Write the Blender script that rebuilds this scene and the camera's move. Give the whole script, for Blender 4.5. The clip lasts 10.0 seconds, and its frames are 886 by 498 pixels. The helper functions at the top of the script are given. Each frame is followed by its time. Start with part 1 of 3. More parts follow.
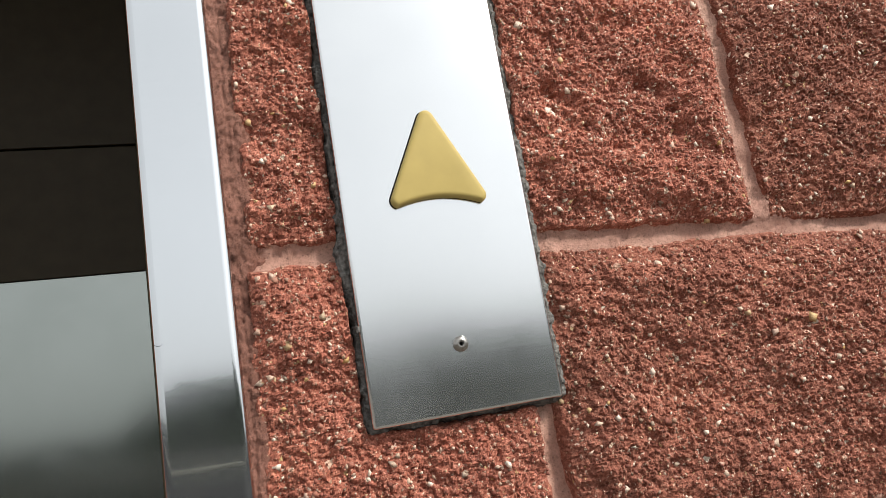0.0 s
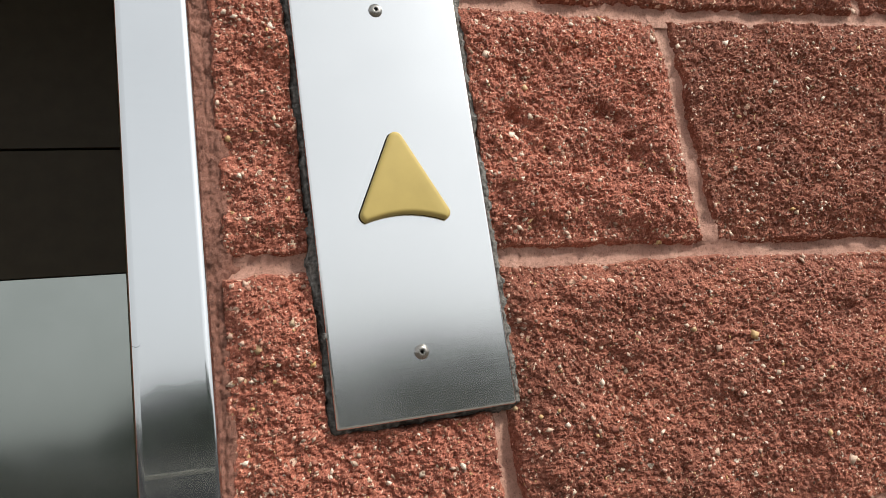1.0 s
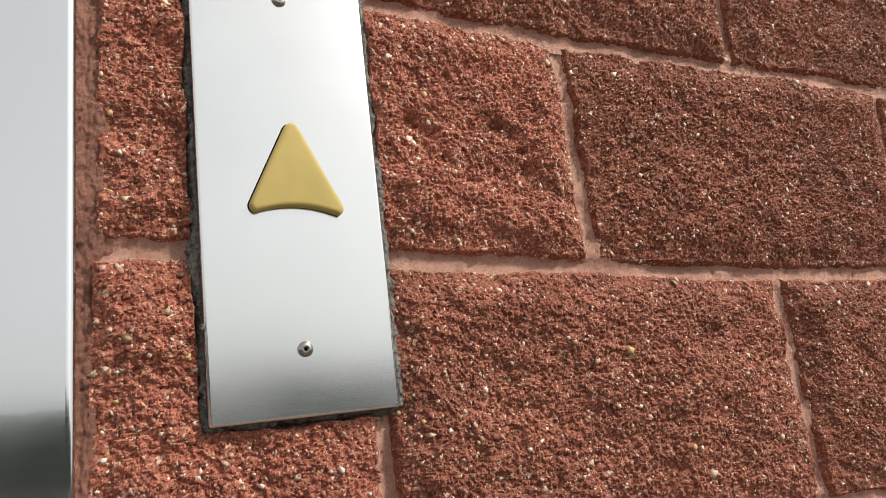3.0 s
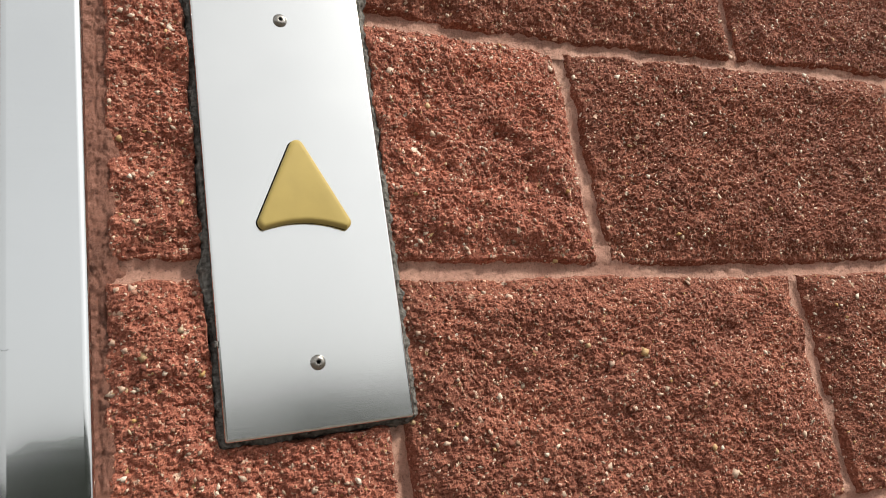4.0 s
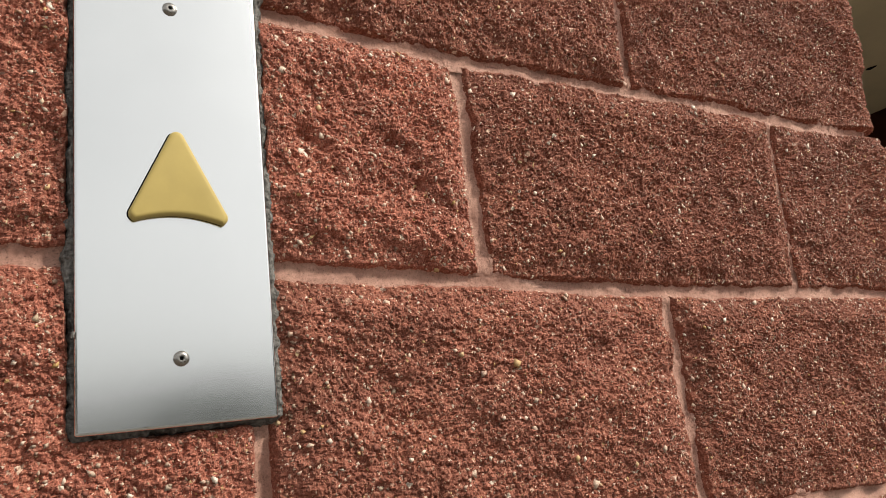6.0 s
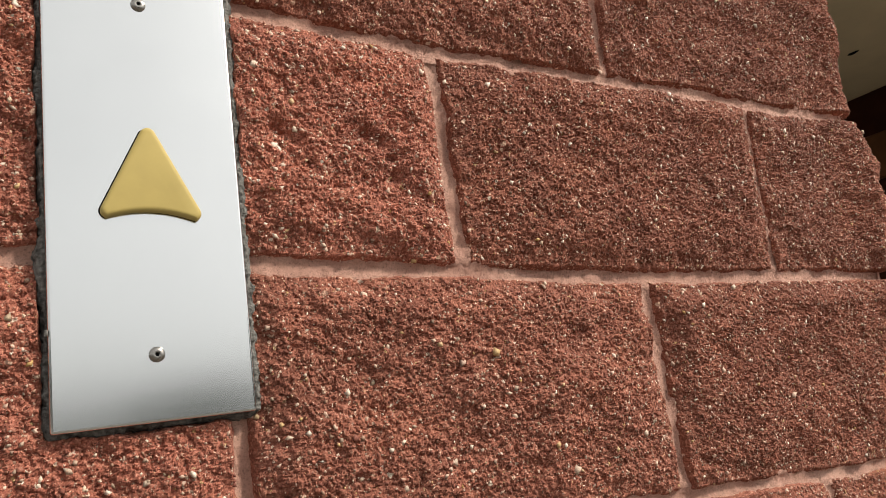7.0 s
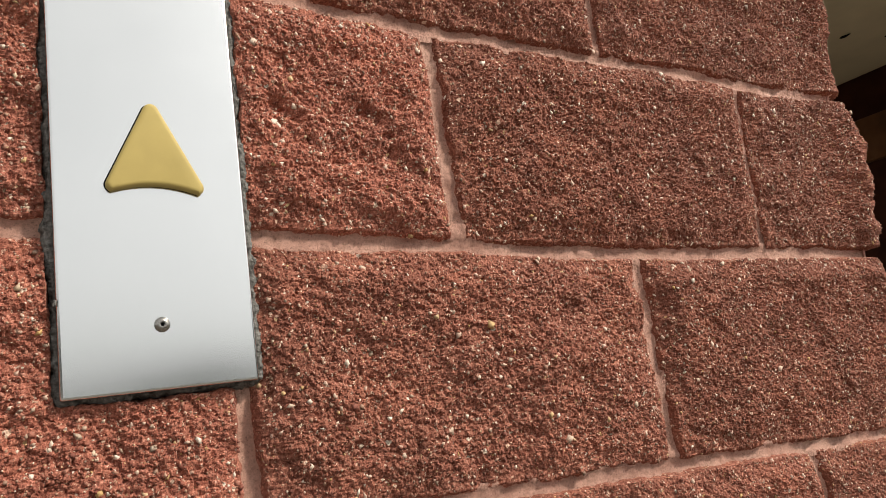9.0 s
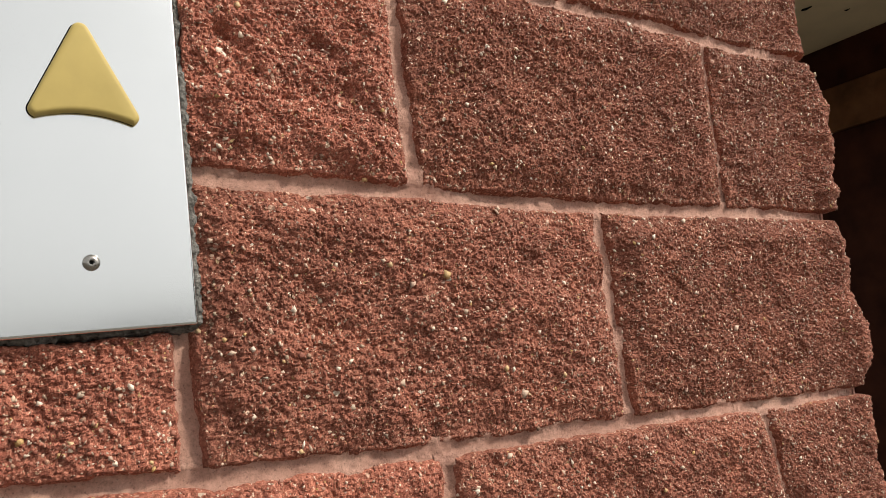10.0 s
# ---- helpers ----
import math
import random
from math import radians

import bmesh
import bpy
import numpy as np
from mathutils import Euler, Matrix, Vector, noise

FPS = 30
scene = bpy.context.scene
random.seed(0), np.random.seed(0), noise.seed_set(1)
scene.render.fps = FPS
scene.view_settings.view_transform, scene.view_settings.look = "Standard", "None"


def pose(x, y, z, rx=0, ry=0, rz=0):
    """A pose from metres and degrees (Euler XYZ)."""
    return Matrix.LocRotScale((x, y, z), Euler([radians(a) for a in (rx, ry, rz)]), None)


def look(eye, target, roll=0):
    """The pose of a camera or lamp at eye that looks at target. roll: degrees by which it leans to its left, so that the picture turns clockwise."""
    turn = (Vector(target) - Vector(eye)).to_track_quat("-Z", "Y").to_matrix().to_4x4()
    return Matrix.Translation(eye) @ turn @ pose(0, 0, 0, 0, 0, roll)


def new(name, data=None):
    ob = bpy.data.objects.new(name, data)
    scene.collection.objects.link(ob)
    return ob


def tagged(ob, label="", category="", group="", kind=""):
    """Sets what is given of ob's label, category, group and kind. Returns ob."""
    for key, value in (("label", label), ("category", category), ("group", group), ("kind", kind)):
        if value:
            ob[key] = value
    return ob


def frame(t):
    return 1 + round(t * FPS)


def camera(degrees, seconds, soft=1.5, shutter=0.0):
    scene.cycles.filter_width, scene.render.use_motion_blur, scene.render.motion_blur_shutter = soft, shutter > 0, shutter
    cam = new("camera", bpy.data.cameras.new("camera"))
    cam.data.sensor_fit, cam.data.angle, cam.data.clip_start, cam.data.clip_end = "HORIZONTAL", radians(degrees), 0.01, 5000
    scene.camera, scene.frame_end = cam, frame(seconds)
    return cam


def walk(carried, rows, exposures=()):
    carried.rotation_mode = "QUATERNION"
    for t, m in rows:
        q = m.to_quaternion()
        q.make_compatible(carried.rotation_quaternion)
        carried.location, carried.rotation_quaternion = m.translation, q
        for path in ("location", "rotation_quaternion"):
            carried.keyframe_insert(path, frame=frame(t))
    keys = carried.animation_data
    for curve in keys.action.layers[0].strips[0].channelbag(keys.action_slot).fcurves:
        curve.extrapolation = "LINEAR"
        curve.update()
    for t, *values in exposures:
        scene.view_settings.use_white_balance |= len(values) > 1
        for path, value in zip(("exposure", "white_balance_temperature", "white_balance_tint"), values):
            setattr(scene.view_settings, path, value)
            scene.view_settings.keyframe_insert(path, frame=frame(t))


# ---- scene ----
cam = camera(61.5, 10.0, soft=0.55)
# seconds, eye, target, roll
PATH = [
    (0, (-0.152, -0.423, 0.924), (0.389, 1.467, 1.292), -8),
    (0.3, (-0.144, -0.4163, 0.9245), (0.4478, 1.4608, 1.2796), -7.26),
    (0.5, (-0.142, -0.422, 0.928), (0.484, 1.444, 1.285), -8.3),
    (0.8, (-0.1409, -0.4334, 0.9203), (0.4732, 1.4342, 1.2874), -7.33),
    (1, (-0.148, -0.454, 0.92), (0.434, 1.42, 1.307), -6.7),
    (1.2, (-0.159, -0.4701, 0.9107), (0.4454, 1.3902, 1.3277), -5.07),
    (1.5, (-0.175, -0.487, 0.903), (0.457, 1.365, 1.316), -3.5),
    (1.7, (-0.1787, -0.4779, 0.8966), (0.4837, 1.375, 1.2544), -3.69),
    (2, (-0.186, -0.468, 0.886), (0.464, 1.39, 1.241), -3.5),
    (2.3, (-0.181, -0.4708, 0.8854), (0.484, 1.3863, 1.2155), -4.33),
    (2.5, (-0.174, -0.466, 0.886), (0.546, 1.367, 1.233), -4.7),
    (2.7, (-0.1633, -0.4548, 0.8893), (0.627, 1.3288, 1.3301), -5.67),
    (3, (-0.154, -0.44, 0.899), (0.732, 1.295, 1.352), -5.4),
    (3.2, (-0.163, -0.426, 0.9), (0.774, 1.267, 1.403), -6.2),
    (4.5, (-0.14, -0.467, 0.894), (0.633, 1.316, 1.367), -7.7),
    (4.8, (-0.1432, -0.4759, 0.8982), (0.6632, 1.2937, 1.3654), -6.33),
    (5, (-0.147, -0.479, 0.906), (0.717, 1.242, 1.446), -5.5),
    (5.2, (-0.1411, -0.4841, 0.9004), (0.7659, 1.203, 1.4757), -5.1),
    (5.5, (-0.127, -0.471, 0.896), (0.862, 1.185, 1.424), -4.4),
    (6.8, (-0.119, -0.465, 0.893), (0.895, 1.202, 1.335), -6.2),
    (7, (-0.115, -0.472, 0.891), (0.917, 1.18, 1.342), -6.6),
    (7.5, (-0.118, -0.478, 0.889), (0.921, 1.171, 1.337), -6.7),
    (8, (-0.117, -0.48, 0.887), (0.94, 1.161, 1.322), -6.5),
    (8.5, (-0.122, -0.483, 0.885), (0.941, 1.155, 1.317), -6.8),
    (9, (-0.124, -0.48, 0.882), (0.926, 1.173, 1.289), -6.7),
    (9.3, (-0.1168, -0.4702, 0.8792), (0.9619, 1.1715, 1.2551), -6.51),
    (9.5, (-0.114, -0.465, 0.88), (0.984, 1.165, 1.249), -6.8),
    (9.8, (-0.1096, -0.4603, 0.8749), (1.0114, 1.1591, 1.223), -6.92),
    (10, (-0.108, -0.458, 0.873), (1.034, 1.156, 1.177), -5.9),
]
# stops and white balance: the picture starts a little cooler
LIGHT_METER = [(0, 0.2, 6150, 10), (1, 0.1, 6200, 10), (2.5, 0.05, 6400, 10), (4.5, 0.03, 6450, 10), (7, 0.05, 6500, 10), (10, 0.06, 6500, 10)]
walk(cam, [(t, look(eye, target, roll)) for t, eye, target, roll in PATH], LIGHT_METER)

# ---- light: bright overcast day ----
world = bpy.data.worlds.new("overcast_sky")
scene.world = world
world.use_nodes = True
wn, wl = world.node_tree.nodes, world.node_tree.links
wn.clear()
sky = wn.new("ShaderNodeTexSky")
sky.sky_type = "NISHITA"
sky.sun_disc = False
sky.sun_elevation, sky.sun_rotation = radians(40), radians(134)
sky.air_density, sky.dust_density, sky.ozone_density = 1.0, 4.0, 1.0
grey = wn.new("ShaderNodeHueSaturation")
grey.inputs["Saturation"].default_value = 0.15
bg = wn.new("ShaderNodeBackground")
bg.inputs["Strength"].default_value = 0.138
veil = wn.new("ShaderNodeMix")
veil.data_type = "RGBA"
veil.inputs[0].default_value = 0.6
veil.inputs[7].default_value = (7.4, 7.35, 7.0, 1)
out = wn.new("ShaderNodeOutputWorld")
wl.new(sky.outputs[0], grey.inputs["Color"])
wl.new(grey.outputs[0], veil.inputs[6])
wl.new(veil.outputs[2], bg.inputs["Color"])
wl.new(bg.outputs[0], out.inputs["Surface"])

sun_data = bpy.data.lights.new("sun", "SUN")
sun_data.energy, sun_data.angle, sun_data.color = 3.75, radians(6), (1.0, 0.92, 0.78)
sun = new("sun", sun_data)
sun.matrix_world = look((4.8, -4.3, 6.3), (0.3, 0.0, 1.0))



# ---- materials ----
def material(name):
    m = bpy.data.materials.new(name)
    m.use_nodes = True
    return m, m.node_tree.nodes, m.node_tree.links, m.node_tree.nodes["Principled BSDF"]


def coords(n, l, scale=(1, 1, 1)):
    tc = n.new("ShaderNodeTexCoord")
    mp = n.new("ShaderNodeMapping")
    mp.inputs["Scale"].default_value = scale
    l.new(tc.outputs["Object"], mp.inputs["Vector"])
    return mp.outputs[0]


def noise_tex(n, l, vec, scale, detail=4, rough=0.55, distortion=0.0):
    t = n.new("ShaderNodeTexNoise")
    t.inputs["Scale"].default_value, t.inputs["Detail"].default_value = scale, detail
    t.inputs["Roughness"].default_value, t.inputs["Distortion"].default_value = rough, distortion
    l.new(vec, t.inputs["Vector"])
    return t.outputs["Fac"]


def ramp(n, l, fac, stops):
    r = n.new("ShaderNodeValToRGB")
    el = r.color_ramp.elements
    while len(el) < len(stops):
        el.new(0.5)
    for e, (p, c) in zip(el, stops):
        e.position = p
        e.color = (*c, 1) if len(c) == 3 else c
    l.new(fac, r.inputs[0])
    return r.outputs[0]


def step(n, l, value, lo, hi, a=0.0, b=1.0):
    r = n.new("ShaderNodeMapRange")
    r.inputs["From Min"].default_value, r.inputs["From Max"].default_value = lo, hi
    r.inputs["To Min"].default_value, r.inputs["To Max"].default_value = a, b
    l.new(value, r.inputs["Value"])
    return r.outputs[0]


def maths(n, l, op, a, b):
    r = n.new("ShaderNodeMath")
    r.operation = op
    for i, v in enumerate((a, b)):
        if isinstance(v, (int, float)):
            r.inputs[i].default_value = v
        else:
            l.new(v, r.inputs[i])
    return r.outputs[0]


def mix(n, l, fac, a, b, blend="MIX"):
    r = n.new("ShaderNodeMix")
    r.data_type, r.blend_type = "RGBA", blend
    for sock, v in ((r.inputs[0], fac), (r.inputs[6], a), (r.inputs[7], b)):
        if isinstance(v, (int, float)):
            sock.default_value = v
        elif isinstance(v, tuple):
            sock.default_value = (*v, 1)
        else:
            l.new(v, sock)
    return r.outputs[2]


def bump(n, l, bsdf, height, strength, distance):
    b = n.new("ShaderNodeBump")
    b.inputs["Strength"].default_value, b.inputs["Distance"].default_value = strength, distance
    l.new(height, b.inputs["Height"])
    l.new(b.outputs[0], bsdf.inputs["Normal"])


def chips(n, l, vec, scale, share, size):
    """Cells of a crushed stone mix: a mask of the chips and a random value for each."""
    v = n.new("ShaderNodeTexVoronoi")
    v.inputs["Scale"].default_value = scale
    v.inputs["Randomness"].default_value = 1.0
    l.new(vec, v.inputs["Vector"])
    sep = n.new("ShaderNodeSeparateColor")
    l.new(v.outputs["Color"], sep.inputs[0])
    chosen = step(n, l, sep.outputs[0], 1 - share - 0.002, 1 - share + 0.002)
    reach = maths(n, l, "MULTIPLY", sep.outputs[1], size * 0.6)
    reach = maths(n, l, "ADD", reach, size * 0.4)
    gap = maths(n, l, "SUBTRACT", reach, v.outputs["Distance"])
    inside = step(n, l, gap, 0.0, 0.06)
    return maths(n, l, "MULTIPLY", chosen, inside), sep.outputs[2], v.outputs["Distance"]


def split_block():
    m, n, l, b = material("red_split_face_concrete")
    vec = coords(n, l)
    warp = n.new("ShaderNodeTexNoise")
    warp.inputs["Scale"].default_value, warp.inputs["Detail"].default_value = 260, 2
    l.new(vec, warp.inputs["Vector"])
    add = n.new("ShaderNodeVectorMath")
    add.operation = "MULTIPLY_ADD"
    add.inputs[1].default_value = (0.004, 0.004, 0.004)
    l.new(warp.outputs["Color"], add.inputs[0])
    l.new(vec, add.inputs[2])
    wv = add.outputs[0]
    big = noise_tex(n, l, vec, 16, 5, 0.65)
    fine = noise_tex(n, l, vec, 480, 6, 0.8)
    base = ramp(n, l, fine, [(0.36, (0.34, 0.108, 0.072)), (0.47, (0.46, 0.156, 0.106)), (0.6, (0.66, 0.29, 0.205))])
    cell = n.new("ShaderNodeTexVoronoi")
    cell.inputs["Scale"].default_value = 600
    l.new(wv, cell.inputs["Vector"])
    shade = n.new("ShaderNodeSeparateColor")
    l.new(cell.outputs["Color"], shade.inputs[0])
    base = mix(n, l, 1.0, base, ramp(n, l, shade.outputs[0], [(0.0, (0.78, 0.75, 0.73)), (0.45, (1.0, 0.99, 0.99)), (0.8, (1.3, 1.35, 1.37)), (1.0, (1.6, 1.85, 1.95))]), "MULTIPLY")
    stain = ramp(n, l, big, [(0.32, (0.72, 0.68, 0.66)), (0.5, (0.98, 0.95, 0.94)), (0.68, (1.14, 1.11, 1.06))])
    base = mix(n, l, 1.0, base, stain, "MULTIPLY")
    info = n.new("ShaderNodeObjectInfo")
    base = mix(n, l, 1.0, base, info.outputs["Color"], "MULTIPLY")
    stones = [(0.0, (0.84, 0.64, 0.5)), (0.3, (0.68, 0.43, 0.31)), (0.5, (0.6, 0.36, 0.27)), (0.62, (0.4, 0.24, 0.19)), (0.7, (0.55, 0.35, 0.15)), (0.8, (0.55, 0.42, 0.32)), (1.0, (0.88, 0.78, 0.66))]
    for scale, share, size in ((560, 0.10, 0.6), (330, 0.055, 0.56), (190, 0.03, 0.5)):
        mask, rnd, _ = chips(n, l, wv, scale, share, size)
        base = mix(n, l, mask, base, ramp(n, l, rnd, stones))
    l.new(base, b.inputs["Base Color"])
    b.inputs["Roughness"].default_value = 0.85
    b.inputs["Specular IOR Level"].default_value = 0.35
    crumb = n.new("ShaderNodeTexVoronoi")
    crumb.inputs["Scale"].default_value = 640
    crumb.distance = "MANHATTAN"
    l.new(wv, crumb.inputs["Vector"])
    h = maths(n, l, "SUBTRACT", noise_tex(n, l, vec, 520, 8, 0.9), maths(n, l, "MULTIPLY", crumb.outputs["Distance"], 0.35))
    bump(n, l, b, h, 1.0, 0.0014)
    return m


def mortar_material(name, low, mid, high):
    m, n, l, b = material(name)
    vec = coords(n, l)
    grain = noise_tex(n, l, vec, 420, 8, 0.85)
    patch = noise_tex(n, l, vec, 22, 4)
    c = ramp(n, l, patch, [(0.3, low), (0.5, mid), (0.72, high)])
    c = mix(n, l, 1.0, c, ramp(n, l, grain, [(0.34, (0.45, 0.42, 0.4)), (0.46, (0.94, 0.92, 0.91)), (0.62, (1.16, 1.16, 1.16))]), "MULTIPLY")
    # Pits by colour alone: dark spots painted for the shade inside them.
    pit_shade = n.new("ShaderNodeTexVoronoi")
    pit_shade.inputs["Scale"].default_value = 300
    l.new(vec, pit_shade.inputs["Vector"])
    c = mix(n, l, step(n, l, pit_shade.outputs["Distance"], 0.12, 0.2, 0.5, 0.0), c, (0.12, 0.06, 0.05))
    l.new(c, b.inputs["Base Color"])
    b.inputs["Roughness"].default_value = 0.9
    bump(n, l, b, grain, 1.0, 0.0022)
    return m


def steel(name, rough, tint=(0.62, 0.63, 0.64), streak=(6, 6, 900), relief=0.02, core=0.0):
    m, n, l, b = material(name)
    vec = coords(n, l, streak)
    brush = noise_tex(n, l, vec, 1.0, 3, 0.6)
    smear = noise_tex(n, l, coords(n, l), 9, 4)
    c = ramp(n, l, brush, [(0.3, tuple(t * 0.985 for t in tint)), (0.7, tint)])
    c = mix(n, l, 0.12, c, ramp(n, l, smear, [(0.35, (0.5, 0.5, 0.5)), (0.65, (0.72, 0.72, 0.72))]))
    l.new(c, b.inputs["Base Color"])
    b.inputs["Metallic"].default_value = 1.0
    r = maths(n, l, "ADD", step(n, l, smear, 0.3, 0.7, rough - 0.02, rough + 0.03), step(n, l, brush, 0.3, 0.7, -0.015, 0.015))
    l.new(r, b.inputs["Roughness"])
    bump(n, l, b, brush, relief, 0.0004)
    if core:
        # the polished metal between the brush marks
        gloss = n.new("ShaderNodeBsdfGlossy")
        gloss.inputs["Roughness"].default_value = 0.01
        l.new(c, gloss.inputs["Color"])
        both = n.new("ShaderNodeMixShader")
        both.inputs[0].default_value = core
        l.new(b.outputs[0], both.inputs[1])
        l.new(gloss.outputs[0], both.inputs[2])
        l.new(both.outputs[0], n["Material Output"].inputs["Surface"])
    return m


def plain(name, colour, rough, spec=0.5, metal=0.0, scale=40, spread=0.15, relief=0.1, distance=0.0006):
    m, n, l, b = material(name)
    f = noise_tex(n, l, coords(n, l), scale, 5)
    c = ramp(n, l, f, [(0.3, tuple(x * (1 - spread) for x in colour)), (0.7, tuple(min(1, x * (1 + spread)) for x in colour))])
    l.new(c, b.inputs["Base Color"])
    b.inputs["Roughness"].default_value, b.inputs["Specular IOR Level"].default_value = rough, spec
    b.inputs["Metallic"].default_value = metal
    bump(n, l, b, f, relief, distance)
    return m


def stone_mix(name, stops, rough):
    m, n, l, b = material(name)
    geo = n.new("ShaderNodeNewGeometry")
    c = ramp(n, l, geo.outputs["Random Per Island"], stops)
    info = n.new("ShaderNodeObjectInfo")
    c = mix(n, l, 1.0, c, info.outputs["Color"], "MULTIPLY")
    f = noise_tex(n, l, coords(n, l), 1100, 4, 0.7)
    c = mix(n, l, 1.0, c, ramp(n, l, f, [(0.3, (0.66, 0.62, 0.6)), (0.6, (1, 1, 1))]), "MULTIPLY")
    l.new(c, b.inputs["Base Color"])
    b.inputs["Roughness"].default_value = rough
    bump(n, l, b, f, 0.5, 0.0008)
    return m


STONES = stone_mix("crushed_grit", [(0.0, (0.27, 0.088, 0.06)), (0.3, (0.38, 0.122, 0.082)), (0.6, (0.47, 0.18, 0.125)), (0.78, (0.56, 0.26, 0.185)), (0.86, (0.62, 0.38, 0.27)), (0.92, (0.36, 0.23, 0.17)), (1.0, (0.76, 0.58, 0.45))], 0.75)
CHIPS = stone_mix("pale_stone_chips", [(0.0, (0.5, 0.33, 0.25)), (0.25, (0.62, 0.43, 0.33)), (0.45, (0.72, 0.56, 0.43)), (0.55, (0.6, 0.38, 0.14)), (0.62, (0.42, 0.33, 0.25)), (0.7, (0.7, 0.53, 0.41)), (0.85, (0.78, 0.64, 0.52)), (1.0, (0.84, 0.74, 0.63))], 0.6)
BLOCK = split_block()
MORTAR = mortar_material("pink_mortar", (0.37, 0.195, 0.148), (0.52, 0.295, 0.228), (0.63, 0.385, 0.30))
JOINT = mortar_material("red_brown_mortar", (0.18, 0.08, 0.056), (0.27, 0.122, 0.088), (0.36, 0.175, 0.128))
PLATE = steel("brushed_steel_plate", 0.165, (0.69, 0.703, 0.706), relief=0.004)
JAMB = steel("brushed_steel_jamb", 0.10, (0.655, 0.675, 0.69), relief=0.004, core=0.16)
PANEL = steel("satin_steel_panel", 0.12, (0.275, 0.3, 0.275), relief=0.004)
SCREW = steel("screw_steel", 0.27, (0.27, 0.25, 0.225), (300, 300, 300))
GOLD = plain("ochre_plastic", (0.43, 0.33, 0.108), 0.6, 0.3, 0, 60, 0.05, 0.04)
SEAL = plain("dark_grey_sealant", (0.15, 0.142, 0.132), 0.9, 0.2, 0, 330, 0.7, 1.0, 0.003)
DARK = plain("dark_brown_laminate", (0.058, 0.046, 0.028), 0.45, 0.14, 0, 30, 0.1, 0.02)
SCRATCH = plain("bare_scratch", (0.55, 0.54, 0.52), 0.45, 0.5, 0.6)
# Flat black for joints and marks, and for shade painted in gaps and holes.
SHADOW_GAP = plain("black_shade_and_marks", (0.006, 0.006, 0.006), 0.9, 0.1)
CREAM = plain("cream_painted_ceiling", (0.66, 0.55, 0.36), 0.8, 0.3, 0, 3, 0.12, 0.1, 0.002)
TIMBER = plain("dark_stained_timber", (0.04, 0.012, 0.006), 0.7, 0.1, 0, 8, 0.4, 0.3, 0.002)
RAIL = plain("brown_stained_timber", (0.11, 0.048, 0.02), 0.7, 0.1, 0, 8, 0.35, 0.3, 0.002)
PAVING = plain("grey_asphalt", (0.024, 0.0245, 0.025), 0.95, 0.05, 0, 2.5, 0.35, 0.4, 0.004)
BOUNCE_SLAB = plain("bounce_paving", (0.17, 0.155, 0.135), 0.9, 0.2, 0, 6, 0.25, 0.4, 0.003)
KERB = plain("pale_concrete_kerb", (0.8, 0.76, 0.6), 0.85, 0.3, 0, 5, 0.2)
LEAF = plain("dark_green_foliage", (0.055, 0.068, 0.045), 0.8, 0.3, 0, 1.5, 0.5, 0.5, 0.05)
RENDER = plain("plain_red_masonry", (0.3, 0.11, 0.08), 0.9, 0.3, 0, 20, 0.3, 0.8, 0.004)


# ---- mesh helpers ----
def part(name, bm, mat, parent=None, label=""):
    me = bpy.data.meshes.new(name)
    bm.to_mesh(me)
    bm.free()
    me.materials.append(mat)
    ob = new(name, me)
    if parent is not None:
        ob.parent = parent
    return tagged(ob, label)


def box(x0, x1, y0, y1, z0, z1, bevel=0.0, segments=2):
    bm = bmesh.new()
    bmesh.ops.create_cube(bm, size=1)
    for v in bm.verts:
        v.co = Vector(((x0 + x1) / 2 + v.co.x * (x1 - x0), (y0 + y1) / 2 + v.co.y * (y1 - y0), (z0 + z1) / 2 + v.co.z * (z1 - z0)))
    if bevel:
        bmesh.ops.bevel(bm, geom=bm.edges[:], offset=bevel, segments=segments, affect="EDGES", profile=0.5)
    return bm


def prism(outline, y0, y1):
    """A plate of the outline (x, z), from the back y1 to the front y0."""
    bm = bmesh.new()
    back = [bm.verts.new((x, y1, z)) for x, z in outline]
    front = [bm.verts.new((x, y0, z)) for x, z in outline]
    bm.faces.new(front)
    bm.faces.new(back[::-1])
    for i in range(len(outline)):
        j = (i + 1) % len(outline)
        bm.faces.new((front[j], front[i], back[i], back[j]))
    bmesh.ops.recalc_face_normals(bm, faces=bm.faces[:])
    return bm


def shade_smooth(ob, angle=40):
    for p in ob.data.polygons:
        p.use_smooth = True
    ob.data.set_sharp_from_angle(angle=radians(angle))
    return ob


def empty(name, label, category, at=(0, 0, 0), group="", kind=""):
    ob = new(name)
    ob.location = at
    return tagged(ob, label, category, group, kind)


